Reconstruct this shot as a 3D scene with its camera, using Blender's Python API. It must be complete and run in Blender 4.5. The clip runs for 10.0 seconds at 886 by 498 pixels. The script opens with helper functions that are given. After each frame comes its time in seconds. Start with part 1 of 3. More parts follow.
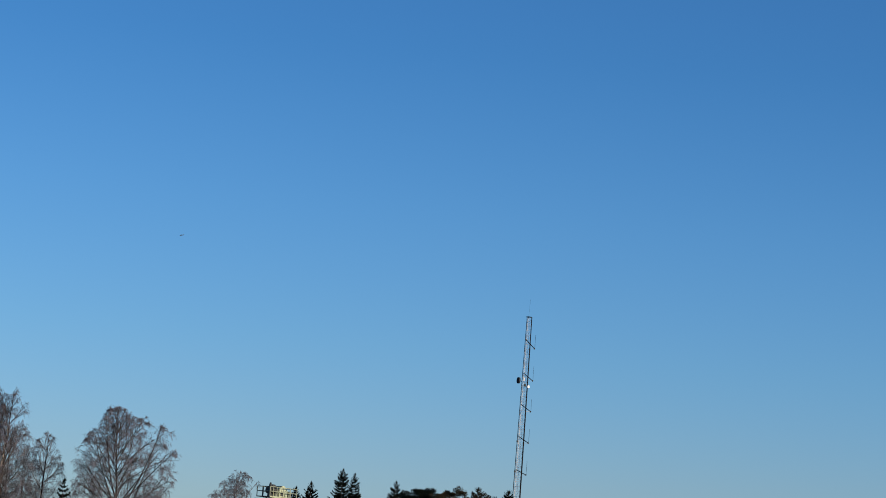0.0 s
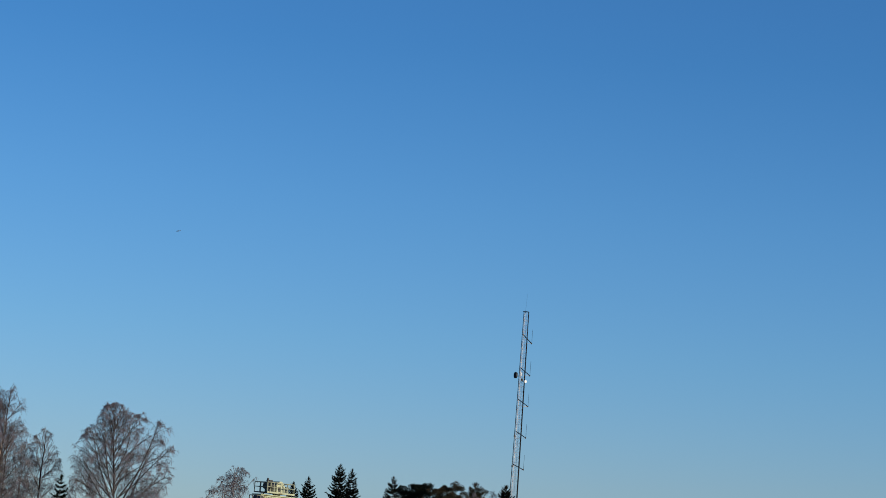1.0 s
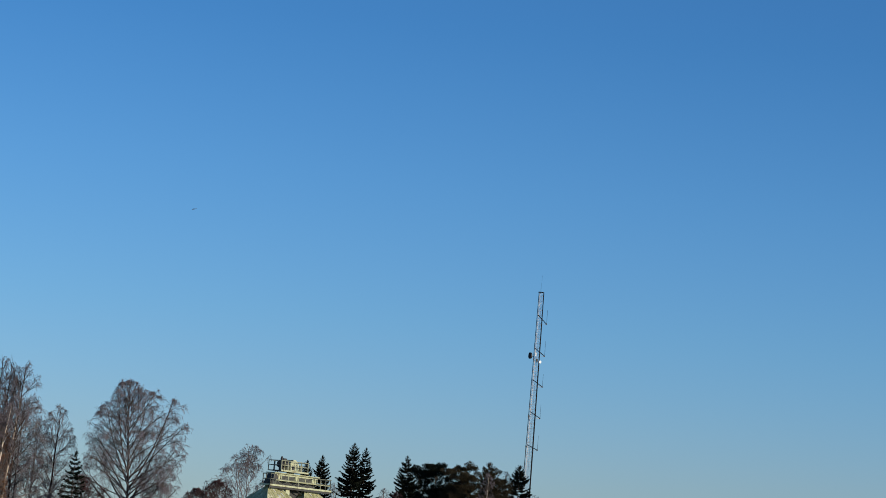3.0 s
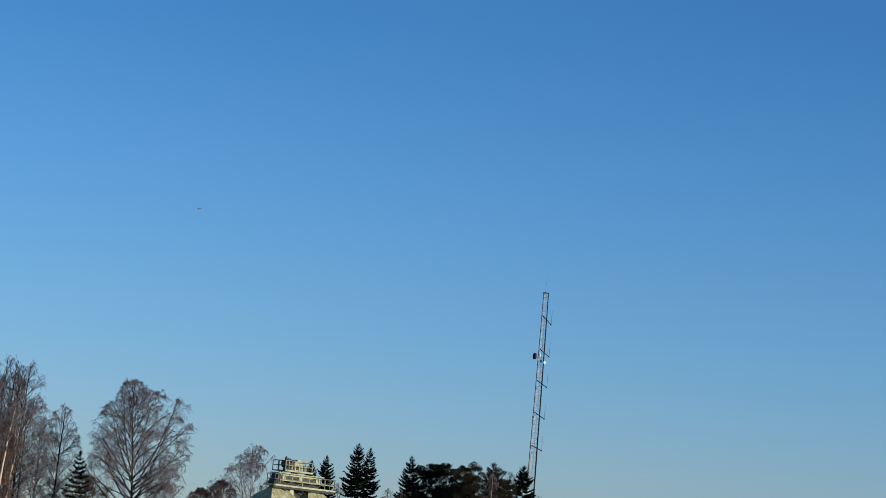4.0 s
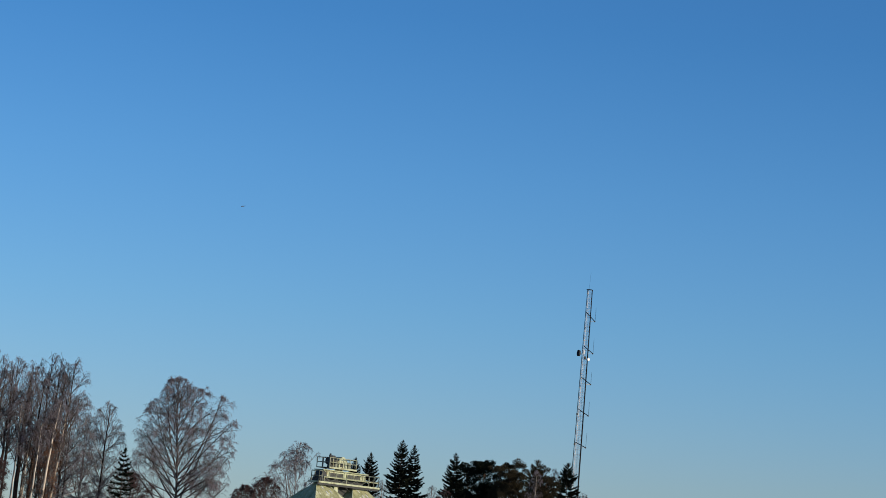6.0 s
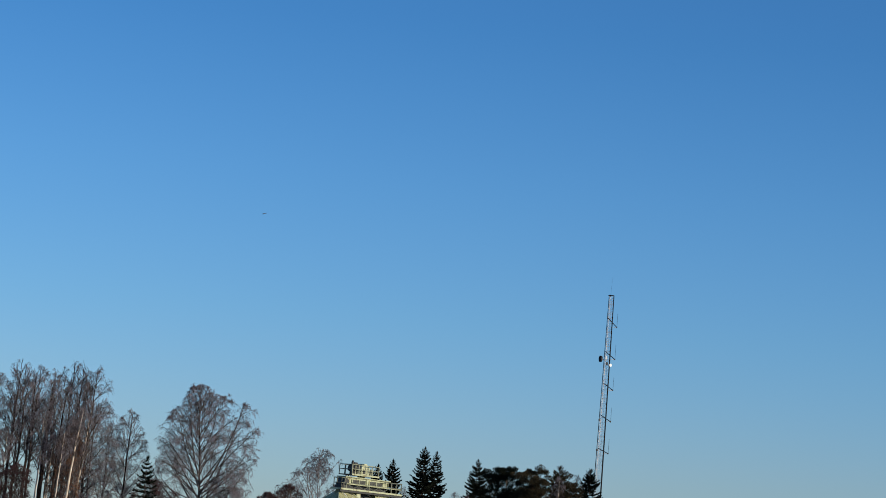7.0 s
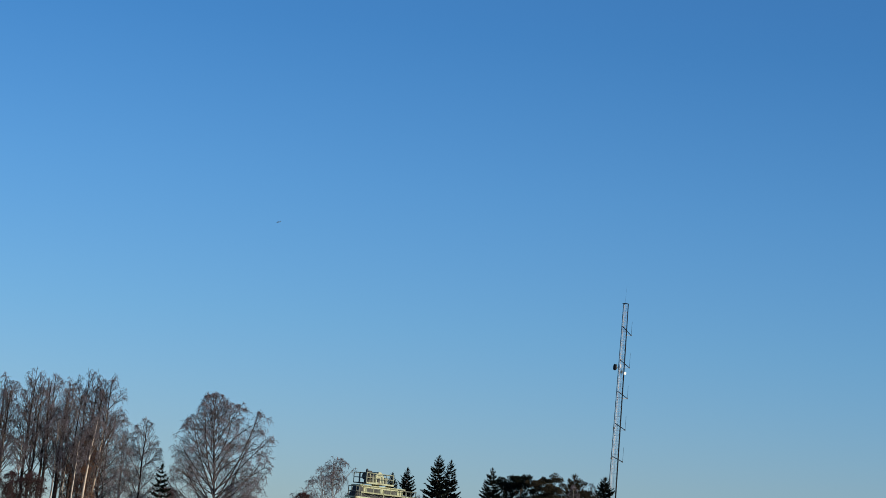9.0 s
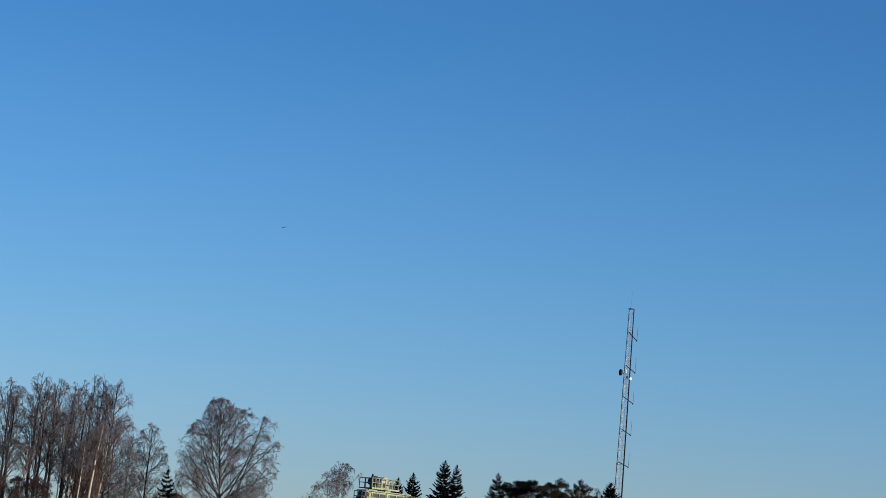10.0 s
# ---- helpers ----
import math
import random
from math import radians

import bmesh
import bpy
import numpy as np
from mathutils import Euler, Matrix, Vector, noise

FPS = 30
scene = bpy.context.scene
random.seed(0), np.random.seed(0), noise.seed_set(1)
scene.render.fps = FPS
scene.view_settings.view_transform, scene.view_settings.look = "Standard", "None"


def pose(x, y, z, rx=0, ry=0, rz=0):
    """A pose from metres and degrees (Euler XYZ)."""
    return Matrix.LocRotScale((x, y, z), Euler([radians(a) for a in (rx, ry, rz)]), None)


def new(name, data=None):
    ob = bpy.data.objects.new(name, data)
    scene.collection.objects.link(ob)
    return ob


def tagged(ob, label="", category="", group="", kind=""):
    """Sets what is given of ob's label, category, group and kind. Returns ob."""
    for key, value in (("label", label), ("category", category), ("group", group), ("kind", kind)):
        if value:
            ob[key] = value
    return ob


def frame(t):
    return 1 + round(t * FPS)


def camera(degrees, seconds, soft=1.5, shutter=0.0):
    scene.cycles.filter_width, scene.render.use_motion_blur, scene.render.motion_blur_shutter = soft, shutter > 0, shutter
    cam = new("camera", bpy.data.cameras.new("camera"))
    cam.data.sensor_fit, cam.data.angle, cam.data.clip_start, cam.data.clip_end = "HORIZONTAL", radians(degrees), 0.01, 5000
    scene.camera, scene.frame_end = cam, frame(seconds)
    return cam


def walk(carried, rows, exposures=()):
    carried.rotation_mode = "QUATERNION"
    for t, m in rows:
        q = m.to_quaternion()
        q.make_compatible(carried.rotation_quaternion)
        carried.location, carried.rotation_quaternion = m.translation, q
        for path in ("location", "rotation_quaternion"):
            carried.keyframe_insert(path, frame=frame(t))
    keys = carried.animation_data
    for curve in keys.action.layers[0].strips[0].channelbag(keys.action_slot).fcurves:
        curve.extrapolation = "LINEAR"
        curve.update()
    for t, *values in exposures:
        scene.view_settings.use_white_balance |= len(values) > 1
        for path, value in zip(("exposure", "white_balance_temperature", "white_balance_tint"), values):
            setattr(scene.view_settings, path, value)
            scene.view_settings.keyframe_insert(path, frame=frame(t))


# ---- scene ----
cam = camera(20.0, 10.0, soft=0.8)
walk(cam, [
    (0, pose(0, 0, 1.6, 98.100, -4.526, -2.964)),
    (0.5, pose(0, 0, 1.6, 98.122, -4.510, -2.986)),
    (1, pose(0, 0, 1.6, 97.991, -4.351, -3.015)),
    (1.5, pose(0, 0, 1.6, 97.943, -4.442, -3.026)),
    (2, pose(0, 0, 1.6, 97.826, -4.701, -2.938)),
    (2.5, pose(0, 0, 1.6, 97.614, -4.688, -2.799)),
    (2.7, pose(0, 0, 1.6, 97.538, -4.761, -2.766)),
    (3.8, pose(0, 0, 1.6, 97.488, -4.871, -2.650)),
    (4, pose(0, 0, 1.6, 97.509, -4.958, -2.630)),
    (4.5, pose(0, 0, 1.6, 97.459, -5.066, -2.446)),
    (5, pose(0, 0, 1.6, 97.359, -5.107, -2.199)),
    (5.5, pose(0, 0, 1.6, 97.306, -5.109, -1.915)),
    (5.7, pose(0, 0, 1.6, 97.331, -5.080, -1.796)),
    (6.8, pose(0, 0, 1.6, 97.384, -4.728, -1.217)),
    (7, pose(0, 0, 1.6, 97.457, -4.770, -1.106)),
    (7.5, pose(0, 0, 1.6, 97.659, -4.873, -0.922)),
    (8, pose(0, 0, 1.6, 97.750, -4.841, -0.855)),
    (8.5, pose(0, 0, 1.6, 97.661, -4.733, -0.809)),
    (9, pose(0, 0, 1.6, 97.618, -4.779, -0.778)),
    (9.5, pose(0, 0, 1.6, 97.714, -4.922, -0.743)),
    (10, pose(0, 0, 1.6, 97.727, -4.806, -0.651)),
])

# ---- sky and sun: clear, low sun behind the camera, to its right ----
SUN_HEIGHT, SUN_TURN = radians(14), radians(118)
world = bpy.data.worlds.new("winter_sky")
scene.world = world
world.use_nodes = True
wn, wl = world.node_tree.nodes, world.node_tree.links
sky = wn.new("ShaderNodeTexSky")
sky.sky_type, sky.sun_disc = "NISHITA", False
sky.sun_elevation, sky.sun_rotation = SUN_HEIGHT, SUN_TURN
sky.air_density, sky.dust_density, sky.ozone_density = 1.0, 0.3, 2.0
# clear dry air: the blue deepens with the height above the horizon
ray, height, ramp, deepen = wn.new("ShaderNodeTexCoord"), wn.new("ShaderNodeSeparateXYZ"), wn.new("ShaderNodeValToRGB"), wn.new("ShaderNodeMix")
wl.new(ray.outputs["Generated"], height.inputs[0])
wl.new(height.outputs["Z"], ramp.inputs[0])
steps = ((0.0, (0.460, 0.600, 0.975)), (0.05, (0.412, 0.592, 0.968)), (0.10, (0.345, 0.597, 0.955)), (0.155, (0.291, 0.577, 0.944)), (0.217, (0.222, 0.525, 0.892)), (0.32, (0.22, 0.51, 0.87)), (0.6, (0.26, 0.46, 0.74)))
for k, (at, tone) in enumerate(steps):
    stop = ramp.color_ramp.elements[0] if k == 0 else ramp.color_ramp.elements.new(at)
    stop.color = (*tone, 1)
ramp.color_ramp.elements[-1].color = (0.28, 0.46, 0.72, 1)
deepen.data_type, deepen.blend_type = "RGBA", "MULTIPLY"
deepen.inputs["Factor"].default_value = 1.0
wl.new(sky.outputs[0], deepen.inputs["A"])
wl.new(ramp.outputs[0], deepen.inputs["B"])
wl.new(deepen.outputs["Result"], wn["Background"].inputs[0])
wn["Background"].inputs[1].default_value = 0.145
sun = new("sun", bpy.data.lights.new("sun", "SUN"))
sun.data.energy, sun.data.angle, sun.data.color = 3.7, radians(0.5), (1.0, 0.88, 0.70)
toward = Vector((math.sin(SUN_TURN) * math.cos(SUN_HEIGHT), math.cos(SUN_TURN) * math.cos(SUN_HEIGHT), math.sin(SUN_HEIGHT)))
sun.matrix_world = Matrix.Translation(toward * 60) @ toward.to_track_quat("Z", "Y").to_matrix().to_4x4()
scene.view_settings.exposure = 0.0


# ---- materials ----
def material(name, dark, light, scale=4.0, rough=0.8, metal=0.0, stretch=(1, 1, 1), bump=0.3, island=0.0, spots=None, spot_scale=2.0, spot_at=0.6, sheen=0.5):
    """Two colours mixed by coarse and fine noise, with relief; island: how far loose pieces differ; spots: a third colour in patches."""
    m = bpy.data.materials.new(name)
    m.use_nodes = True
    n, l = m.node_tree.nodes, m.node_tree.links
    bsdf = n["Principled BSDF"]
    bsdf.inputs["Roughness"].default_value, bsdf.inputs["Metallic"].default_value = rough, metal
    bsdf.inputs["Specular IOR Level"].default_value = sheen
    at, mp = n.new("ShaderNodeTexCoord"), n.new("ShaderNodeMapping")
    mp.inputs["Scale"].default_value = stretch
    l.new(at.outputs["Object"], mp.inputs["Vector"])
    coarse, fine = n.new("ShaderNodeTexNoise"), n.new("ShaderNodeTexNoise")
    for tex, s, d in ((coarse, scale, 3.0), (fine, scale * 9, 5.0)):
        tex.inputs["Scale"].default_value, tex.inputs["Detail"].default_value = s, d
        l.new(mp.outputs[0], tex.inputs["Vector"])
    both = n.new("ShaderNodeMath")
    both.operation = "ADD"
    l.new(coarse.outputs[0], both.inputs[0])
    l.new(fine.outputs[0], both.inputs[1])
    value = both.outputs[0]
    if island:
        geo, more, info = n.new("ShaderNodeNewGeometry"), n.new("ShaderNodeMath"), n.new("ShaderNodeObjectInfo")
        add = n.new("ShaderNodeMath")
        add.operation = "ADD"
        l.new(geo.outputs["Random Per Island"], add.inputs[0])
        l.new(info.outputs["Random"], add.inputs[1])
        more.operation, more.inputs[1].default_value = "MULTIPLY_ADD", island
        l.new(add.outputs[0], more.inputs[0])
        l.new(value, more.inputs[2])
        value = more.outputs[0]
    span = n.new("ShaderNodeMapRange")
    span.inputs["From Min"].default_value, span.inputs["From Max"].default_value = 0.7 + 0.5 * island, 1.3 + 1.5 * island
    l.new(value, span.inputs["Value"])
    mix = n.new("ShaderNodeMix")
    mix.data_type = "RGBA"
    mix.inputs["A"].default_value, mix.inputs["B"].default_value = (*dark, 1), (*light, 1)
    l.new(span.outputs[0], mix.inputs["Factor"])
    colour = mix.outputs["Result"]
    if spots:
        patch, step, over = n.new("ShaderNodeTexNoise"), n.new("ShaderNodeMapRange"), n.new("ShaderNodeMix")
        patch.inputs["Scale"].default_value, patch.inputs["Detail"].default_value = spot_scale, 4.0
        l.new(mp.outputs[0], patch.inputs["Vector"])
        step.inputs["From Min"].default_value, step.inputs["From Max"].default_value = spot_at, spot_at + 0.06
        l.new(patch.outputs[0], step.inputs["Value"])
        over.data_type = "RGBA"
        over.inputs["B"].default_value = (*spots, 1)
        l.new(step.outputs[0], over.inputs["Factor"])
        l.new(colour, over.inputs["A"])
        colour = over.outputs["Result"]
    l.new(colour, bsdf.inputs["Base Color"])
    if bump:
        relief = n.new("ShaderNodeBump")
        relief.inputs["Strength"].default_value, relief.inputs["Distance"].default_value = bump, 0.03
        l.new(both.outputs[0], relief.inputs["Height"])
        l.new(relief.outputs[0], bsdf.inputs["Normal"])
    return m


BARK_WHITE = material("birch_bark", (0.22, 0.16, 0.11), (0.60, 0.48, 0.36), 2.0, 0.75, stretch=(1, 1, 0.6), spots=(0.05, 0.038, 0.03), spot_scale=2.0, spot_at=0.50)
# lit copy of the birch bark: sunlight put into the base colour
BARK_BRIGHT = material("sunlit_birch_bark", (0.42, 0.32, 0.23), (0.78, 0.66, 0.52), 2.0, 0.7, stretch=(1, 1, 0.6), spots=(0.06, 0.045, 0.035), spot_scale=1.5, spot_at=0.54)
BARK_LIMB = material("birch_limb_bark", (0.024, 0.016, 0.014), (0.175, 0.150, 0.138), 1.5, 0.8, island=0.9, sheen=0.1)
TWIG = material("birch_twigs", (0.040, 0.031, 0.037), (0.32, 0.272, 0.290), 0.5, 0.75, bump=0, island=0.35, sheen=0.1)
TWIG_RED = material("reddish_twigs", (0.045, 0.025, 0.026), (0.105, 0.060, 0.060), 1.0, 0.75, bump=0, island=0.5, sheen=0.1)
TWIG_BROWN = material("dry_brown_twigs", (0.07, 0.036, 0.025), (0.25, 0.13, 0.080), 1.0, 0.8, bump=0, island=0.5, sheen=0.1)
# dark upper bark, with the grove's shade put into its colour as well
BARK_DARK = material("dark_shaded_birch_bark", (0.018, 0.012, 0.010), (0.085, 0.062, 0.052), 1.5, 0.85, stretch=(1, 1, 0.5), sheen=0.1)
BARK_PALE = material("pale_grey_branch_bark", (0.05, 0.045, 0.045), (0.40, 0.37, 0.36), 1.5, 0.8, island=0.6, sheen=0.1)
BARK_SPRUCE = material("spruce_bark", (0.05, 0.035, 0.028), (0.12, 0.085, 0.065), 3.0, 0.9, sheen=0.1)
BARK_PINE = material("pine_bark", (0.06, 0.035, 0.022), (0.17, 0.095, 0.055), 3.0, 0.9, sheen=0.1)
NEEDLE = material("spruce_needles", (0.004, 0.006, 0.004), (0.014, 0.018, 0.011), 0.6, 0.92, bump=0, island=0.5, sheen=0.1)
NEEDLE_PINE = material("pine_needles", (0.003, 0.006, 0.004), (0.013, 0.017, 0.010), 0.6, 0.92, bump=0, island=0.5, sheen=0.1)
# lighter olive copy of the needles, with warm sunlight put into the colour
NEEDLE_SUNLIT = material("sunlit_olive_needles", (0.014, 0.012, 0.007), (0.080, 0.061, 0.031), 0.6, 0.7, bump=0, island=0.5, sheen=0.1)
PAINT = material("pale_yellow_green_paint", (0.32, 0.34, 0.19), (0.60, 0.61, 0.39), 1.2, 0.55, stretch=(1, 1, 0.35), spots=(0.28, 0.25, 0.13), spot_scale=2.2, spot_at=0.58)
# the pale spots are worn patches and also paint in the roof's bright glints
ROOF_STEEL = material("weathered_painted_steel", (0.21, 0.205, 0.085), (0.53, 0.51, 0.29), 0.9, 0.6, stretch=(1, 1, 0.4), bump=0, spots=(0.64, 0.62, 0.44), spot_scale=1.8, spot_at=0.60, sheen=0.3)
# left and back rails: their shade is put into a darker paint
RAIL = material("grey_green_shaded_rail_paint", (0.10, 0.11, 0.08), (0.20, 0.21, 0.15), 2.0, 0.55)
# front rails: the lit copy of the rail paint
RAIL_LIT = material("lit_rail_paint", (0.24, 0.25, 0.16), (0.42, 0.43, 0.28), 2.0, 0.6)
STEEL_DARK = material("dark_steel", (0.025, 0.025, 0.024), (0.07, 0.068, 0.06), 3.0, 0.6, metal=0.3)
GALVANISED = material("galvanised_steel", (0.50, 0.52, 0.54), (0.72, 0.74, 0.76), 3.0, 0.45, metal=0.0)
# near-black copy of the mast's steel: its shade is put into the colour
MAST_STEEL = material("shaded_mast_steel", (0.010, 0.012, 0.018), (0.026, 0.028, 0.034), 3.0, 0.88, metal=0.0, sheen=0.1)
CABLE = material("black_cable", (0.012, 0.012, 0.012), (0.03, 0.03, 0.03), 6.0, 0.85, sheen=0.1)
WHITE = material("white_antenna_shell", (0.66, 0.66, 0.65), (0.82, 0.82, 0.80), 4.0, 0.4)
PLANE = material("aircraft_paint", (0.07, 0.10, 0.15), (0.11, 0.15, 0.21), 1.0, 0.4)
GRASS = material("dry_winter_grass", (0.26, 0.22, 0.15), (0.44, 0.38, 0.27), 0.15, 0.95, bump=0.6, spots=(0.20, 0.18, 0.11), spot_scale=0.05, spot_at=0.6)


# ---- helpers for meshes ----
def mesh_of(name, verts, quads, smooth=True):
    """A mesh from numpy arrays of corners and four-cornered faces."""
    me = bpy.data.meshes.new(name)
    verts, quads = np.asarray(verts, np.float32), np.asarray(quads, np.int32)
    me.vertices.add(len(verts))
    me.vertices.foreach_set("co", verts.ravel())
    me.loops.add(quads.size)
    me.loops.foreach_set("vertex_index", quads.ravel())
    me.polygons.add(len(quads))
    me.polygons.foreach_set("loop_start", np.arange(0, quads.size, 4, dtype=np.int32))
    me.polygons.foreach_set("use_smooth", np.full(len(quads), smooth))
    me.update(calc_edges=True)
    return me


def joined(pieces):
    """Several (corners, faces) as one."""
    verts, quads, n = [], [], 0
    for v, q in pieces:
        verts.append(v)
        quads.append(q + n)
        n += len(v)
    return np.concatenate(verts), np.concatenate(quads)


def tubes(paths, radii, sides):
    """Tapered round tubes along many lines at once: paths (n, points, 3), radii (n, points)."""
    n, p, _ = paths.shape
    along = np.gradient(paths, axis=1)
    along /= np.linalg.norm(along, axis=2, keepdims=True) + 1e-9
    mean = along.mean(1)
    ref = np.where(np.abs(mean[:, 2:3]) < 0.8, [[0.0, 0, 1]], [[1.0, 0, 0]])
    side = np.cross(along, ref[:, None, :])
    side /= np.linalg.norm(side, axis=2, keepdims=True) + 1e-9
    other = np.cross(along, side)
    a = np.arange(sides) * 2 * np.pi / sides
    ring = side[:, :, None] * np.cos(a)[:, None] + other[:, :, None] * np.sin(a)[:, None]
    verts = (paths[:, :, None] + ring * radii[:, :, None, None]).reshape(-1, 3)
    i = np.arange(n)[:, None, None] * p * sides + np.arange(p - 1)[None, :, None] * sides
    k, k2 = np.arange(sides), (np.arange(sides) + 1) % sides
    quads = np.stack([i + k, i + k2, i + sides + k2, i + sides + k], -1).reshape(-1, 4)
    return verts, quads


def blades(base, tip, wide):
    """Thin pointed sprigs from base to tip, (n, 3) each; wide: half the width as vectors."""
    mid = base * 0.45 + tip * 0.55
    verts = np.stack([base, mid + wide, tip, mid - wide], 1).reshape(-1, 3)
    return verts, np.arange(len(verts)).reshape(-1, 4)


def unit(v):
    return v / (np.linalg.norm(v, axis=-1, keepdims=True) + 1e-9)


def part(name, me, mat, parent, label=""):
    if not me.materials:
        me.materials.append(mat)
    ob = new(name, me)
    ob.parent = parent
    return tagged(ob, label)


def box(x0, x1, y0, y1, z0, z1, bevel=0.0):
    bm = bmesh.new()
    bmesh.ops.create_cube(bm, size=1, matrix=Matrix.Translation(((x0 + x1) / 2, (y0 + y1) / 2, (z0 + z1) / 2)) @ Matrix.Diagonal((x1 - x0, y1 - y0, z1 - z0, 1)))
    if bevel:
        bmesh.ops.bevel(bm, geom=bm.edges[:], offset=bevel, segments=2, affect="EDGES")
    me = bpy.data.meshes.new("box")
    bm.to_mesh(me)
    bm.free()
    return me


def rod(a, b, r, sides=8, r2=None):
    """A closed round bar from a to b."""
    a, b = Vector(a), Vector(b)
    bm = bmesh.new()
    m = Matrix.Translation((a + b) / 2) @ (b - a).to_track_quat("Z", "Y").to_matrix().to_4x4()
    bmesh.ops.create_cone(bm, cap_ends=True, segments=sides, radius1=r, radius2=r if r2 is None else r2, depth=(b - a).length, matrix=m)
    me = bpy.data.meshes.new("rod")
    bm.to_mesh(me)
    bm.free()
    return me


# ---- ground ----
def build_ground():
    line = np.sinh(np.linspace(-1, 1, 81) * 6.2)
    line *= 4900 / line[-1]
    gx, gy = np.meshgrid(line, line)
    verts = np.stack([gx, gy, -0.06 + 0.05 * np.sin(gx * 0.05) * np.cos(gy * 0.043)], -1).reshape(-1, 3)
    i = (np.arange(80)[:, None] * 81 + np.arange(80)).ravel()
    quads = np.stack([i, i + 1, i + 82, i + 81], -1)
    me = mesh_of("ground", verts, quads)
    me.materials.append(GRASS)
    tagged(new("ground", me), "flat field of dry brown winter grass", "ground", kind="structure")


build_ground()


# ---- trees ----
def oval(z0, top, w, x=0.0, peak=0.62):
    """A crown's outline: rows of height, left edge and right edge, from its foot to its top; x: where the top leans to."""
    rows = []
    for f in (0.0, 0.2, 0.42, peak, 0.8, 0.92, 1.0):
        half = w / 2 * (0.72 + 0.28 * math.sin(math.pi / 2 * f / peak) if f < peak else math.cos(math.pi / 2 * (f - peak) / (1 - peak)) ** 0.75 + 0.04)
        rows.append((z0 + (top - z0) * f, x * f - half, x * f + half))
    return rows


def even(paths, cut, points):
    """Lines cut at a step each and divided anew into even points."""
    steps = paths.shape[1] - 1
    at = np.linspace(0, 1, points)[None] * cut[:, None]
    k = np.minimum(at.astype(int), steps - 1)
    fr = (at - k)[..., None]
    n = np.arange(len(paths))[:, None]
    return paths[n, k] * (1 - fr) + paths[n, k + 1] * fr


def along_of(paths, which, q):
    """Points and directions at the shares q of chosen lines."""
    steps = paths.shape[1] - 1
    k = np.minimum((q * steps).astype(int), steps - 1)
    fr = (q * steps - k)[:, None]
    a, b = paths[which, k], paths[which, k + 1]
    return a * (1 - fr) + b * fr, unit(b - a)


def aside(rng, way, degrees):
    """Directions turned away from way by so many degrees, to a random side."""
    off = unit(np.cross(way, rng.normal(0, 1, way.shape)))
    t = np.radians(degrees)[:, None]
    return way * np.cos(t) + off * np.sin(t)


def grown(rng, start, way, length, steps, pull, fall, wobble, edge, points):
    """Branches that grow step by step, bend up (pull) or hang over (fall), and end at their length or at the crown's edge."""
    n = len(start)
    pos, d = start.copy(), way.copy()
    line, cut, live = [pos.copy()], np.full(n, float(steps)), np.ones(n, bool)
    step = (length / steps)[:, None]
    for k in range(steps):
        u = (k + 1) / steps
        d = unit(d + rng.normal(0, wobble, (n, 3)) + np.array([0, 0, 1.0]) * (pull * (1 - u) - fall * u ** 1.5)[:, None])
        pos = pos + d * step
        line.append(pos.copy())
        out = live & edge(pos)
        cut[out] = k + 0.999
        live &= ~out
    return even(np.stack(line, 1), np.maximum(cut, 1.0), points)


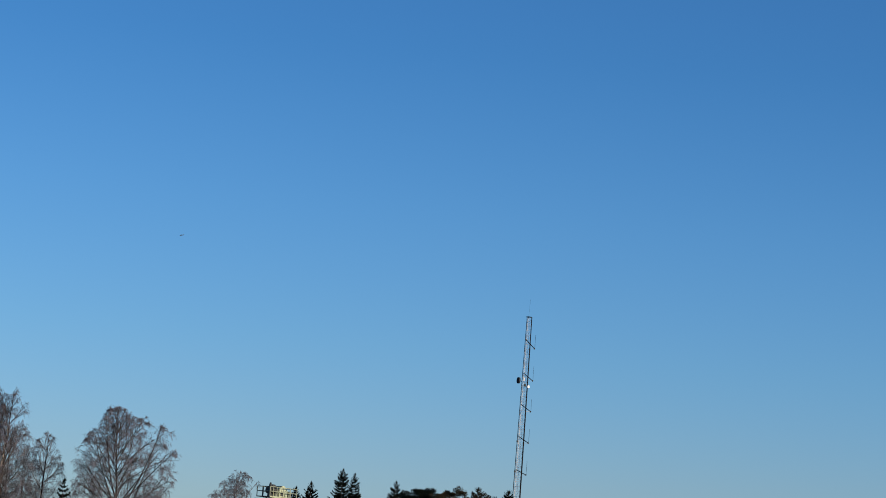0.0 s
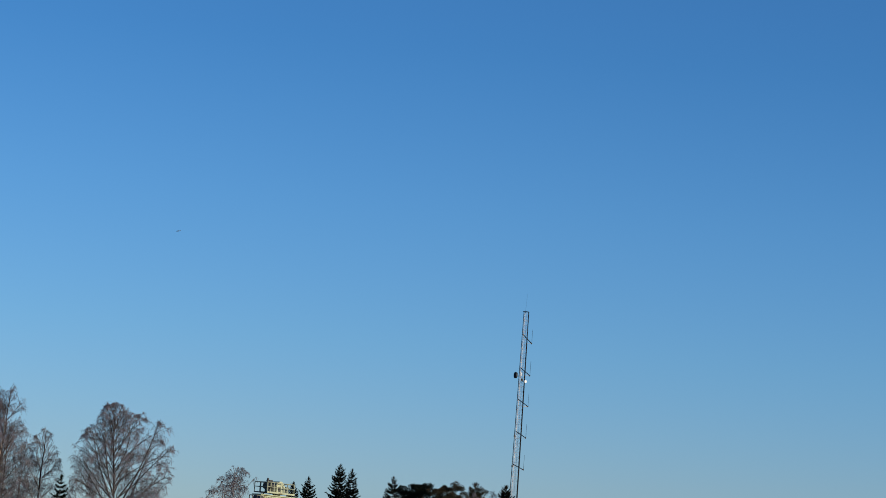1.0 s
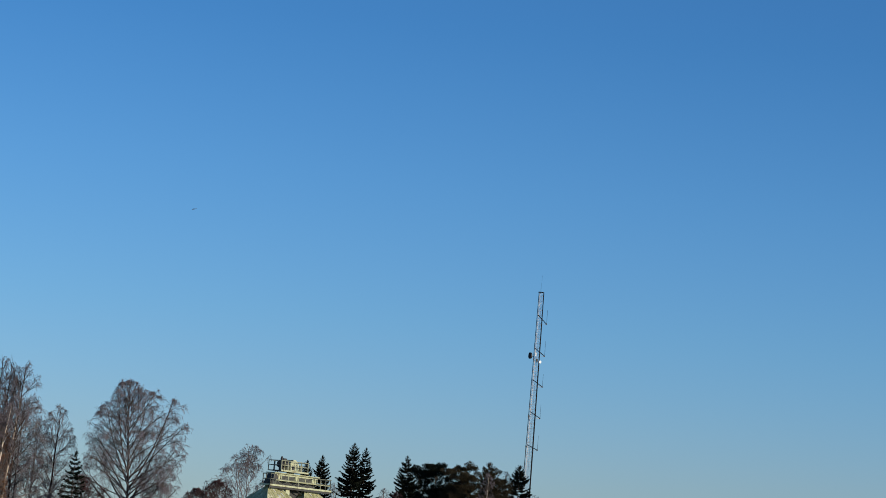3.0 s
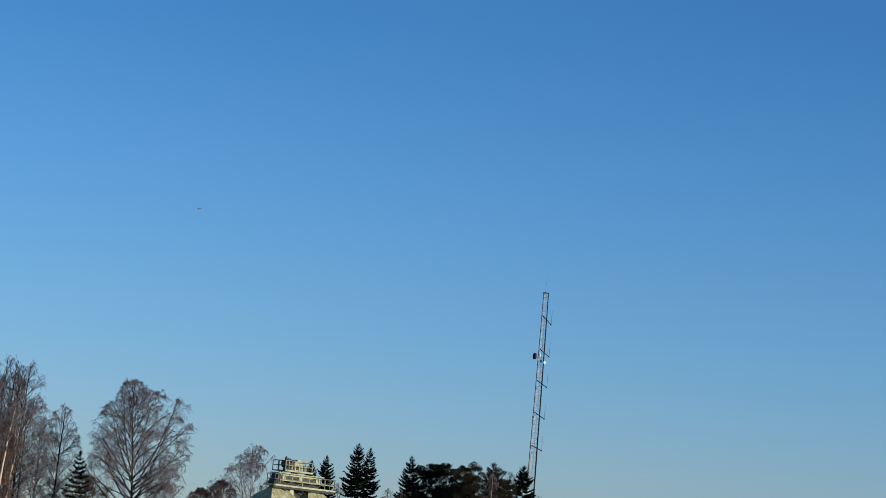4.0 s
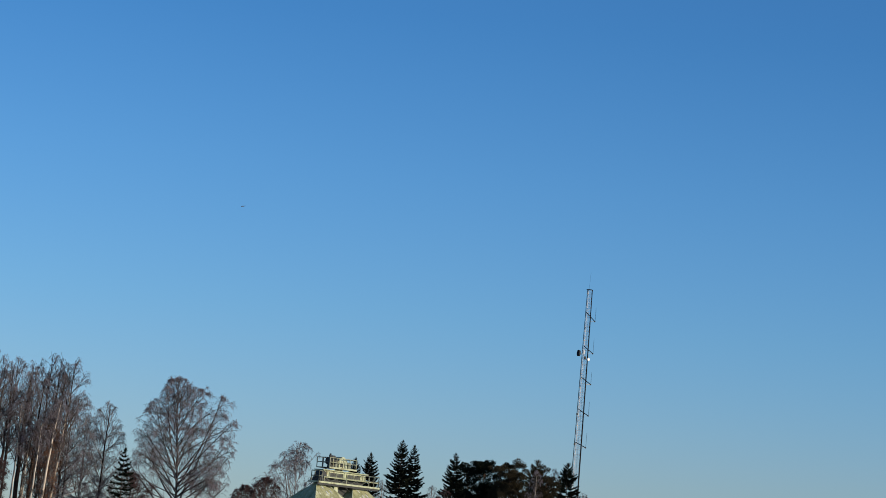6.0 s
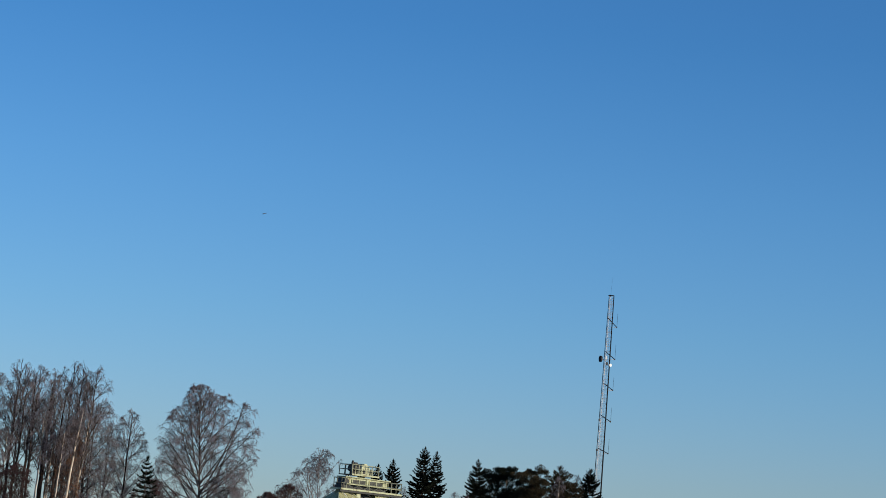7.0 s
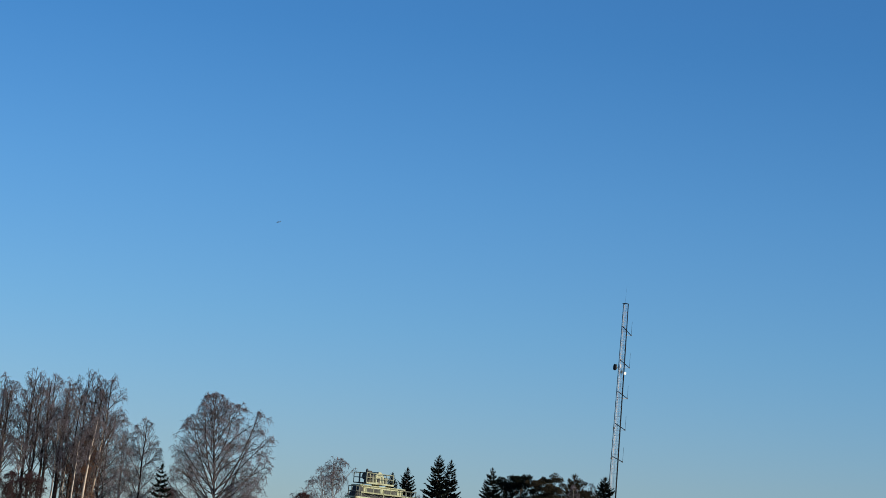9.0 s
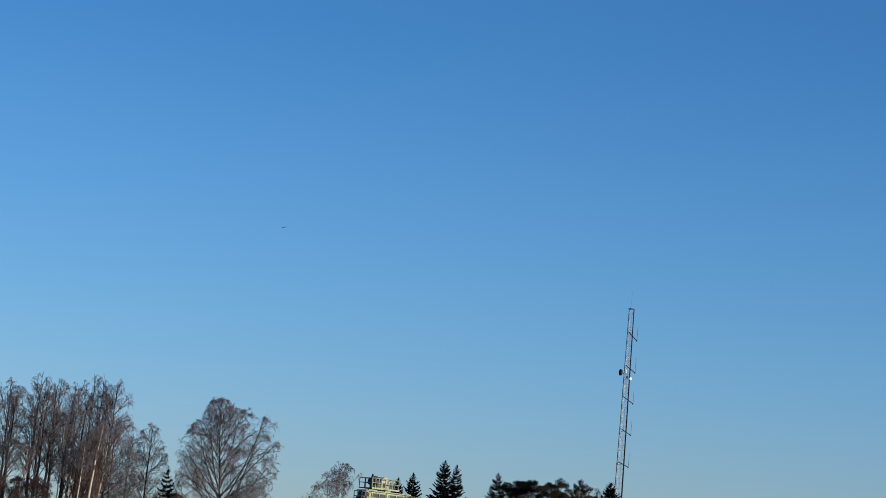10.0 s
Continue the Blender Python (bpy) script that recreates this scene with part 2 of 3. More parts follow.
def birch(name, h, seed, x, y, label, outline, crown=0.25, limbs=30, sec=14, third=5, twigs=6, lean=0.0, tilt=(52, 24), twig=0.0115, hang=0.8, girth=1.0, stems=0, clumped=2.0, spread=1.4, lumpy=1.0, trunk_mat=None, bark=None, twig_mat=None, near=True, bend=2, group="bare birches"):
    """A leafless birch: stem and leaders, rising limbs, arching branches, branchlets and hanging twigs, all within the crown's outline."""
    rng = np.random.default_rng(seed)
    tree = new(name)
    tree.location = (x, y, 0)
    tagged(tree, label, "tree", group)
    oz, ol, orr = (np.array(c) for c in zip(*outline))
    waves = rng.uniform(0, 6.28, 4)

    def edge_at(part_of):
        def beyond(p):
            left, right = np.interp(p[:, 2], oz, ol), np.interp(p[:, 2], oz, orr)
            mid, half = (left + right) / 2, (right - left) / 2
            az = np.arctan2(p[:, 1], p[:, 0] - mid)
            lumps = 1 + lumpy * 0.10 * np.sin(3 * az + p[:, 2] * 1.1 + waves[0]) + lumpy * 0.08 * np.sin(5 * az - p[:, 2] * 2.3 + waves[1])
            return (((p[:, 0] - mid) / half) ** 2 + (p[:, 1] / half) ** 2 > (part_of * lumps) ** 2) | (p[:, 2] > oz[-1] * (0.98 + 0.02 * lumps))
        return beyond

    p = 16
    s = np.linspace(0, 1, p)
    sway = np.cumsum(rng.normal(0, 0.010 * h / p ** 0.5, (p, 2)), 0)
    sway -= sway[:1] + np.outer(s, sway[-1] - sway[0])
    stem = np.concatenate([sway + np.outer(s, (lean, 0.0)), (s * (h - 0.25))[:, None]], 1)
    r0 = (0.0058 * h + 0.02) * girth
    stem_r = r0 * (1 - s) ** 0.75 + 0.012
    part("trunk", mesh_of("trunk", *tubes(stem[None], stem_r[None], 8)), trunk_mat or bark or BARK_WHITE, tree, "pale birch bark with dark scars" if bark is None and trunk_mat not in (BARK_LIMB, BARK_DARK) else "")
    # limbs; the first ones are leaders that rise beside the stem
    t = crown + (0.95 - crown) * np.linspace(0, 1, limbs) ** spread + rng.normal(0, 0.01, limbs)
    t[:stems] = np.linspace(crown * 0.8, crown * 2.1, stems)
    f = ((t - crown) / (1 - crown)).clip(0, 1)
    az = np.arange(limbs) * 2.399 + rng.normal(0, 0.35, limbs)
    az[:stems] = np.arange(stems) * np.pi * 1.03 + rng.normal(0, 0.35, stems)
    lean_out = np.radians(tilt[0] + (tilt[1] - tilt[0]) * f + rng.normal(0, 6, limbs))
    lean_out[:stems] *= rng.uniform(0.45, 0.8, stems)
    way = np.stack([np.cos(az) * np.sin(lean_out), np.sin(az) * np.sin(lean_out), np.cos(lean_out)], -1)
    start = np.stack([np.interp(t, s, stem[:, k]) for k in range(3)], -1)
    size = h * (0.62 - 0.34 * f) * rng.choice([1.0, 1.0, 0.75, 0.5, 0.35], limbs)
    size[:stems] = h * 0.75
    path = grown(rng, start, way, size, 18, np.full(limbs, 0.035), np.full(limbs, 0.05), 0.045, edge_at(0.93), 10)
    long1 = np.linalg.norm(np.diff(path, axis=1), axis=2).sum(1)
    q = np.linspace(0, 1, 10)
    lr = (np.interp(t, s, stem_r) * np.where(np.arange(limbs) < stems, 0.72, 0.5)).clip(0.026, 0.12)[:, None] * (1 - q) ** 0.7 + 0.011
    pieces = []
    if near:
        for k in range(limbs):
            part("limb", mesh_of("limb", *tubes(path[k:k + 1], lr[k:k + 1], 5)), bark or BARK_LIMB, tree)
    else:
        pieces.append(tubes(path, lr, 5))
    # branches, mostly in the upper part
    n2 = limbs * sec
    weight = long1 + 0.3
    li = rng.choice(limbs, n2 * 2, p=weight / weight.sum())
    q2 = rng.beta(1.25, 0.9, n2 * 2).clip(0.08, 0.99)
    s2, d2 = along_of(path, li, q2)
    keep = np.flatnonzero((s2[:, 2] > 0.36 * h) | (rng.random(n2 * 2) < 0.25))[:n2]
    s2, d2, q2 = s2[keep], d2[keep], q2[keep]
    n2 = len(keep)
    top_n = max(n2 // 18, 8)
    zt = rng.uniform(0.72, 1.0, top_n)
    s2 = np.concatenate([s2, np.stack([np.interp(zt, s, stem[:, k]) for k in range(3)], -1)])
    d2 = np.concatenate([d2, np.tile([[0, 0, 1.0]], (top_n, 1))])
    q2 = np.concatenate([q2, zt])
    n2 += top_n
    w2 = aside(rng, d2, rng.normal(38, 12, n2).clip(12, 75))
    l2 = h * 0.135 * (1.25 - 0.75 * q2) * rng.uniform(0.5, 1.35, n2)
    p2 = grown(rng, s2, w2, l2, 9, np.full(n2, 0.05), rng.uniform(0.1, 0.45, n2) * hang, 0.10, edge_at(1.0), 6)
    u = np.linspace(0, 1, 6)
    pieces.append(tubes(p2, (0.026 * (0.7 + 0.14 * l2))[:, None] * (1 - 0.62 * u)[None], 4))
    # branchlets
    rich = rng.random(n2) ** clumped + 0.04
    bi = rng.choice(n2, n2 * third, p=rich / rich.sum())
    q3 = rng.beta(2.6, 0.8, len(bi)).clip(0.1, 0.995)
    s3, d3 = along_of(p2, bi, q3)
    w3 = aside(rng, d3, rng.normal(48, 16, len(bi)).clip(10, 95))
    l3 = rng.uniform(0.30, 0.85, len(bi)) * (0.4 + 0.033 * h)
    p3 = grown(rng, s3, w3, l3, 4, np.full(len(bi), 0.04), rng.uniform(0.4, 1.1, len(bi)) * hang, 0.16, edge_at(1.06), 4)
    u = np.linspace(0, 1, 4)
    pieces.append(tubes(p3, np.broadcast_to(0.0135 * (1 - 0.5 * u), (len(bi), 4)).copy(), 3))
    tagged(part("branchwork", mesh_of("branchwork", *joined(pieces)), bark or BARK_LIMB, tree), kind="stuff")
    # twigs
    ti = np.repeat(np.arange(len(bi)), twigs)
    q4 = rng.beta(2.2, 0.7, len(ti)).clip(0.05, 0.999)
    s4, d4 = along_of(p3, ti, q4)
    w4 = aside(rng, d4, rng.normal(50, 20, len(ti)).clip(5, 110))
    l4 = rng.uniform(0.13, 0.46, len(ti)) * (0.45 + 0.03 * h)
    drop = rng.uniform(0.3, 1.3, len(ti)) * hang
    u = np.linspace(0, 1, bend + 1)
    p4 = s4[:, None] + w4[:, None] * (l4[:, None] * u)[..., None]
    p4[..., 2] -= (drop * l4)[:, None] * u ** 1.7
    tagged(part("crown", mesh_of("crown", *tubes(p4, np.broadcast_to(twig * (1.15 - 0.7 * u), (len(ti), bend + 1)).copy(), 3)), twig_mat or TWIG, tree), kind="stuff")
    return tree


def spruce(name, h, w, seed, x, y, label, power=0.8, gap=0.42, mat=None, low=0.08, group="dark conifers"):
    """A spruce: straight stem and whorls of drooping boughs with needle sprigs."""
    rng = np.random.default_rng(seed)
    tree = new(name)
    tree.location = (x, y, 0)
    tagged(tree, label, "tree", group)
    s = np.linspace(0, 1, 8)
    stem = np.stack([0.04 * np.sin(s * 5), 0.04 * np.cos(s * 4), s * h], -1)
    part("trunk", mesh_of("trunk", *tubes(stem[None], (0.011 * h * (1 - s) + 0.012)[None], 8)), BARK_SPRUCE, tree)
    z = []
    at = h - 0.25
    while at > low * h:
        for _ in range(int(rng.integers(7, 11))):
            z.append(at + rng.normal(0, 0.05))
        at -= gap * rng.uniform(0.7, 1.3) * (0.65 + 0.6 * (h - at) / h)
    z = np.array(z)
    n = len(z)
    top = ((h - z) / h).clip(0.004, 1)
    big = rng.random(n) < 0.3
    reach = w / 2 * top ** power * np.where(big, rng.uniform(1.0, 1.3, n), rng.uniform(0.55, 1.0, n)) + 0.12
    az = rng.uniform(0, 2 * np.pi, n)
    out = np.stack([np.cos(az), np.sin(az), 0 * az], -1)
    u = np.linspace(0, 1, 7)
    path = np.stack([0 * z, 0 * z, z], -1)[:, None] + out[:, None] * (reach[:, None] * u)[..., None]
    fall = np.interp(top, [0, 0.12, 0.4, 1], [-0.75, -0.1, 0.35, 0.55]) * rng.uniform(0.7, 1.3, n)
    path[..., 2] -= reach[:, None] * (fall[:, None] * u ** 0.9 - 0.30 * u ** 3)
    tagged(part("boughs", mesh_of("boughs", *tubes(path, (0.012 + 0.012 * reach)[:, None] * (1 - 0.85 * u), 3)), BARK_SPRUCE, tree), kind="stuff")
    m = np.maximum((reach * np.where(z > 8.5, 75, 26)).astype(int), 14)
    bi = np.repeat(np.arange(n), m)
    N = len(bi)
    q = rng.uniform(0.08, 1.0, N)
    k = np.minimum((q * 6).astype(int), 5)
    fr = (q * 6 - k)[:, None]
    base = path[bi, k] * (1 - fr) + path[bi, k + 1] * fr
    along = unit(path[bi, k + 1] - path[bi, k])
    side = np.cross(along, [0, 0, 1]) * rng.choice([-1.0, 1.0], N)[:, None]
    way = unit(along * rng.uniform(0.4, 1.0, (N, 1)) + side * rng.uniform(0.1, 0.9, (N, 1)) + np.array([0, 0, -1.0]) * rng.uniform(-0.15, 0.5, (N, 1)))
    size = rng.uniform(0.18, 0.48, N) * (0.45 + 0.55 * np.minimum(reach[bi] / 1.4, 1.2)) * (1.15 - 0.35 * q)
    size *= (0.35 + (h - z[bi]) / 2.4).clip(0.35, 1)
    tip = base + way * size[:, None]
    wide = unit(np.cross(way, unit(rng.normal(0, 1, (N, 3))))) * (size * rng.uniform(0.11, 0.22, N))[:, None]
    leader = np.array([[0, 0, h - 0.5]] * 10) + rng.normal(0, 0.02, (10, 3)), np.array([[0, 0, h + 0.15]] * 10) + rng.normal(0, 0.08, (10, 3))
    extra = blades(leader[0], leader[1], rng.normal(0, 0.04, (10, 3)))
    tagged(part("crown", mesh_of("crown", *joined([blades(base, tip, wide), extra])), mat or NEEDLE, tree), kind="stuff")
    return tree


def pine(name, h, w, seed, x, y, label, crown=0.35, tufts=90, mat=None, clump=0.6, each=170, group="dark conifers"):
    """A pine: bare lower stem, crooked limbs and rounded tufts of needles."""
    rng = np.random.default_rng(seed)
    tree = new(name)
    tree.location = (x, y, 0)
    tagged(tree, label, "tree", group)
    p = 10
    s = np.linspace(0, 1, p)
    bend = np.cumsum(rng.normal(0, 0.05, (p, 2)), 0)
    bend -= bend[:1]
    stem = np.concatenate([bend, (s * h * 0.88)[:, None]], 1)
    part("trunk", mesh_of("trunk", *tubes(stem[None], (0.012 * h * (1 - s) ** 0.8 + 0.03)[None], 8)), BARK_PINE, tree)
    lobes = max(tufts // 8, 8)
    t = crown + (0.965 - crown) * (np.arange(lobes) + rng.uniform(0, 1, lobes)) / lobes
    f = (t - crown) / (1 - crown)
    shape = np.sin(np.pi * (0.28 + 0.62 * f)) ** 0.7
    reach = w / 2 * shape * np.sqrt(rng.uniform(0.10, 1.0, lobes))
    az = np.arange(lobes) * 2.399 + rng.normal(0, 0.5, lobes)
    out = np.stack([np.cos(az), np.sin(az), 0 * az], -1)
    start = np.stack([np.interp((t - 0.05) / 0.93, s, stem[:, k]) for k in range(3)], -1)
    u = np.linspace(0, 1, 6)
    path = start[:, None] + out[:, None] * (reach[:, None] * u)[..., None]
    path[..., 2] += (0.05 * h * rng.uniform(0.4, 1.5, lobes) + 0.2 * reach)[:, None] * u ** 1.5
    path[:, 1:] += rng.normal(0, 0.07, (lobes, 5, 3))
    tagged(part("branchwork", mesh_of("branchwork", *tubes(path, 0.05 * (1 - 0.8 * u)[None] * np.ones((lobes, 1)), 4)), BARK_PINE, tree), kind="stuff")
    heart = path[rng.integers(0, lobes, tufts), 5] + rng.normal(0, 1, (tufts, 3)) * [clump, clump, 0.45 * clump]
    bi = np.repeat(np.arange(tufts), each)
    N = len(bi)
    rad = (clump * rng.uniform(0.45, 1.0, tufts))[bi, None]
    way = unit(rng.normal(0, 1, (N, 3)) + [0, 0, 0.25])
    base = heart[bi] + way * rad * rng.uniform(0.0, 1.0, (N, 1)) ** 0.6 * [1, 1, 0.62]
    way2 = unit(way + rng.normal(0, 0.5, (N, 3)))
    size = rng.uniform(0.12, 0.27, (N, 1))
    wide = unit(np.cross(way2, rng.normal(0, 1, (N, 3)))) * size * rng.uniform(0.12, 0.22, (N, 1))
    tagged(part("crown", mesh_of("crown", *blades(base, base + way2 * size, wide)), mat or NEEDLE_PINE, tree), kind="stuff")
    return tree


BROAD = [(3.0, -3.4, 3.4), (6.0, -5.0, 5.0), (9.0, -5.6, 5.4), (11.2, -5.5, 5.0), (12.7, -5.3, 5.2), (14.0, -5.1, 5.9), (15.5, -4.9, 5.9), (16.7, -4.4, 4.7), (17.9, -3.2, 5.2), (18.3, -2.7, 4.9), (18.75, -2.4, 2.4), (19.4, -2.3, 0.9), (20.05, -1.7, -0.5)]
birch("birch_tree", 20.0, 11, -21.5, 274.0, "broad leafless birch with several stems and hanging reddish-brown twigs", BROAD, crown=0.24, limbs=66, stems=12, sec=11, third=4, twigs=6, twig=0.0115, hang=0.7, lumpy=0.45, clumped=2.6, spread=1.25, lean=-1.2, tilt=(74, 22), girth=1.25, trunk_mat=BARK_LIMB)
birch("birch_tree", 16.8, 12, -30.2, 273.4, "slender leafless birch beside the birch grove", [(4, -1.5, 1.5), (9, -1.9, 2.1), (11, -1.7, 2.3), (13.4, -1.7, 2.2), (15.2, -1.1, 1.5), (16.2, -0.2, 0.9), (16.9, 0.15, 0.6)], crown=0.3, limbs=28, sec=10, third=3, twigs=4, lean=0.45, tilt=(54, 30), lumpy=0.5, twig=0.0082, girth=1.35, trunk_mat=BARK_DARK, bark=BARK_PALE)
birch("birch_tree", 16.1, 13, -10.6, 319.8, "small leafless birch behind the steel silo", [(5, -4.0, 3.0), (10.9, -4.9, 3.6), (12.9, -4.2, 3.4), (14.5, -2.2, 2.9), (15.6, -0.9, 2.2), (16.4, -0.5, 0.3)], crown=0.25, limbs=30, stems=8, sec=10, third=5, twigs=5, lean=-0.1, tilt=(56, 28), twig=0.0115, bark=BARK_PALE)
GROVE = [  # x, y, height, width, lean, start of the crown
    (-47.8, 272.0, 20.0, 5.0, 0.1, 0.40), (-45.6, 271.4, 20.4, 4.6, 0.4, 0.42), (-43.2, 276.6, 21.4, 4.6, 0.4, 0.45), (-41.6, 269.0, 20.6, 4.0, 0.5, 0.42),
    (-40.2, 282.1, 21.0, 5.0, 0.4, 0.40), (-38.9, 275.5, 20.2, 4.2, 0.5, 0.38), (-37.4, 277.7, 22.0, 4.2, 0.3, 0.36), (-35.9, 272.5, 21.2, 4.2, 0.5, 0.34), (-34.3, 270.0, 21.0, 4.6, 0.7, 0.30),
    (-39.6, 266.0, 17.2, 3.4, 0.4, 0.55), (-33.0, 279.0, 15.4, 5.0, 0.4, 0.18), (-50.6, 275.0, 20.5, 6.0, 0.2, 0.40),
    (-53.5, 271.0, 20.0, 6.0, 0.2, 0.40), (-44.4, 267.0, 18.6, 3.6, 0.3, 0.56), (-40.6, 272.6, 20.9, 4.0, 0.6, 0.46), (-36.6, 284.0, 20.6, 5.6, 0.3, 0.30)]
for number, (x, y, h, w, lean, start) in enumerate(GROVE):
    birch("birch_tree", h, 30 + number, x, y, "tall leafless birch with a dark upper trunk in a dense grove" if number % 5 else "tall leafless birch with a pale trunk in a dense grove", oval(0.4 * h, h + 0.05, w, lean), crown=start * 1.05, limbs=20, sec=7 if x > -39 else 5, third=3, twigs=4 if x > -39 else 3, lean=lean, tilt=(40, 20), bend=1, girth=1.15, trunk_mat=BARK_DARK if number % 5 else None, group="birch grove")
# wide birch at the grove's edge, with long level branches
birch("birch_tree", 17.6, 61, -33.6, 270.6, "leafless birch with long level branches at the grove's edge", [(4, -2.6, 2.4), (9, -3.0, 2.7), (13, -2.8, 2.6), (15.4, -2.2, 2.9), (16.2, -1.4, 2.2), (17.4, -0.6, 0.8)], crown=0.34, limbs=40, sec=8, third=3, twigs=4, lean=0.2, tilt=(80, 58), hang=0.9, trunk_mat=BARK_LIMB, bark=BARK_PALE, group="birch grove")
birch("birch_tree", 15.6, 66, -32.6, 277.0, "leafless birch with long level branches at the grove's edge", [(4, -2.6, 2.4), (9, -2.8, 2.3), (12.5, -2.4, 1.9), (14.6, -1.4, 1.3), (15.5, -0.4, 0.5)], crown=0.34, limbs=34, sec=8, third=3, twigs=4, tilt=(78, 55), hang=0.9, trunk_mat=BARK_LIMB, bark=BARK_PALE, group="birch grove")
# dark stems in front of the grove
for number, (x, y, h, lean) in enumerate(((-34.5, 266.0, 17.0, 1.2), (-48.6, 266.5, 18.5, 0.3), (-44.3, 265.6, 19.2, 0.8), (-42.4, 268.4, 19.6, 0.9), (-40.9, 264.6, 18.6, 0.9), (-40.0, 267.2, 19.8, 0.4), (-38.6, 268.6, 19.0, 0.7), (-37.0, 266.4, 18.4, 0.8), (-46.4, 264.0, 18.8, 0.6))):
    birch("birch_tree", h, 130 + number, x, y, "thin leafless birch stem at the front of the grove", oval(0.58 * h, h + 0.05, 3.0, lean), crown=0.62, limbs=10, sec=6, third=3, twigs=3, lean=lean, tilt=(38, 20), bend=1, girth=1.5, trunk_mat=BARK_DARK if number else None, group="birch grove")
# sunlit stems; on three the sunlight is put into brighter bark
for number, (x, y, h, lean, girth) in enumerate(((-35.5, 264.6, 16.2, 1.55, 1.6), (-38.3, 264.2, 15.6, 0.3, 1.25), (-43.5, 262.8, 13.6, 0.2, 1.3), (-36.3, 262.8, 13.8, 0.9, 1.1), (-37.0, 263.2, 13.0, 0.5, 1.0), (-41.7, 263.0, 13.2, 0.3, 0.9))):
    birch("birch_tree", h, 150 + number, x, y, "leafless birch with a bright sunlit trunk before the grove" if number in (0, 1, 3) else "slim leafless birch with a scarred pale trunk before the grove", oval(0.66 * h, h + 0.05, 2.6, lean), crown=0.7, limbs=10, sec=7, third=3, twigs=4, lean=lean, tilt=(38, 20), bend=1, trunk_mat=BARK_BRIGHT if number in (0, 1, 3) else BARK_WHITE, girth=girth, group="birch grove")
for x, y, h, w, seed in ((0.6, 420, 16.0, 4.4, 61), (8.9, 420, 15.9, 4.4, 62), (26.2, 380, 18.8, 2.6, 63), (32.3, 398.6, 16.0, 3.6, 64), (42.5, 400, 14.6, 4.0, 65)):
    birch("birch_tree", h, seed, x, y, "pale distant leafless birch between the conifers", oval(0.35 * h, h, w), crown=0.35, limbs=16, sec=8, third=3, twigs=4, twig=0.009, tilt=(40, 20), bend=1, near=False, group="distant birches")
for x, y, h, w, seed in ((-13.4, 299.7, 10.9, 4.8, 71), (-15.6, 298.5, 9.8, 4.0, 72)):
    birch("deciduous_tree", h, seed, x, y, "low leafless tree with dense reddish twigs", oval(2.0, h, w, peak=0.7), crown=0.2, limbs=34, sec=11, third=5, twigs=4, twig=0.0135, tilt=(60, 30), hang=0.1, bend=1, twig_mat=TWIG_RED, bark=BARK_LIMB, near=False, group="reddish trees")
for x, y, h, w, seed in ((-41.8, 262.0, 9.4, 3.2, 73), (-44.4, 261.6, 10.4, 3.2, 74), (-47.4, 261.5, 10.6, 4.0, 78), (-26.6, 271.5, 9.4, 4.5, 76), (-39.9, 262.4, 9.6, 3.0, 86)):
    birch("deciduous_tree", h, seed, x, y, "low thicket tree with dense reddish-brown twigs", oval(2.0, h, w, peak=0.8), crown=0.3, limbs=34, sec=10, third=4, twigs=4, twig=0.0150, tilt=(50, 24), hang=0.1, bend=1, twig_mat=TWIG_RED, bark=BARK_LIMB, near=False, group="brown thicket")
for x, y, h, w, seed in ((-35.7, 266.6, 14.3, 2.4, 84), (-36.9, 267.4, 12.6, 2.6, 85), (-34.9, 266.2, 11.8, 2.0, 87)):
    birch("deciduous_tree", h, seed, x, y, "slim tree with dense dry orange-brown twigs", oval(3.0, h, w, 0.6, peak=0.75), crown=0.2, limbs=22, sec=8, third=4, twigs=3, twig=0.0140, lean=0.6, tilt=(40, 20), hang=0.1, bend=1, twig_mat=TWIG_BROWN, bark=BARK_LIMB, near=False, group="brown thicket")
spruce("spruce_tree", 11.7, 5.2, 91, -27.0, 266.6, "small dark green spruce between two birches", gap=0.58)
spruce("spruce_tree", 18.1, 8.5, 92, -1.5, 370.0, "dark green spruce with a pointed top")
spruce("spruce_tree", 20.3, 9.4, 93, 3.0, 370.0, "tall dark green spruce with a pointed top")
spruce("spruce_tree", 20.0, 8.2, 94, 4.8, 375.0, "tall dark green spruce with a pointed top")
spruce("spruce_tree", 19.1, 11.5, 95, 10.9, 369.8, "broad dark green spruce with ragged boughs", power=0.9)
spruce("spruce_tree", 19.6, 10.0, 96, 28.2, 379.0, "dark green spruce in front of the radio mast", power=0.75)
spruce("spruce_tree", 15.5, 7.5, 97, -3.3, 330.0, "dark green spruce behind the steel silo")
pine("pine_tree", 19.3, 3.6, 101, 13.3, 379.8, "dark pine with a rounded crown", crown=0.5, tufts=120)
pine("pine_tree", 20.4, 5.2, 102, 15.5, 374.7, "dark pine with a rounded crown", crown=0.5, tufts=260)
pine("pine_tree", 19.25, 6.4, 103, 19.3, 369.5, "olive-brown pine with a rounded crown", crown=0.5, mat=NEEDLE_SUNLIT, tufts=420)
spruce("spruce_tree", 19.2, 8.0, 104, 23.1, 371.3, "olive-brown spruce with thin ragged boughs", power=0.6, mat=NEEDLE_SUNLIT)
pine("pine_tree", 19.4, 3.2, 110, 24.7, 373.5, "olive-brown pine with a narrow crown", crown=0.5, mat=NEEDLE_SUNLIT, tufts=150, clump=0.55)
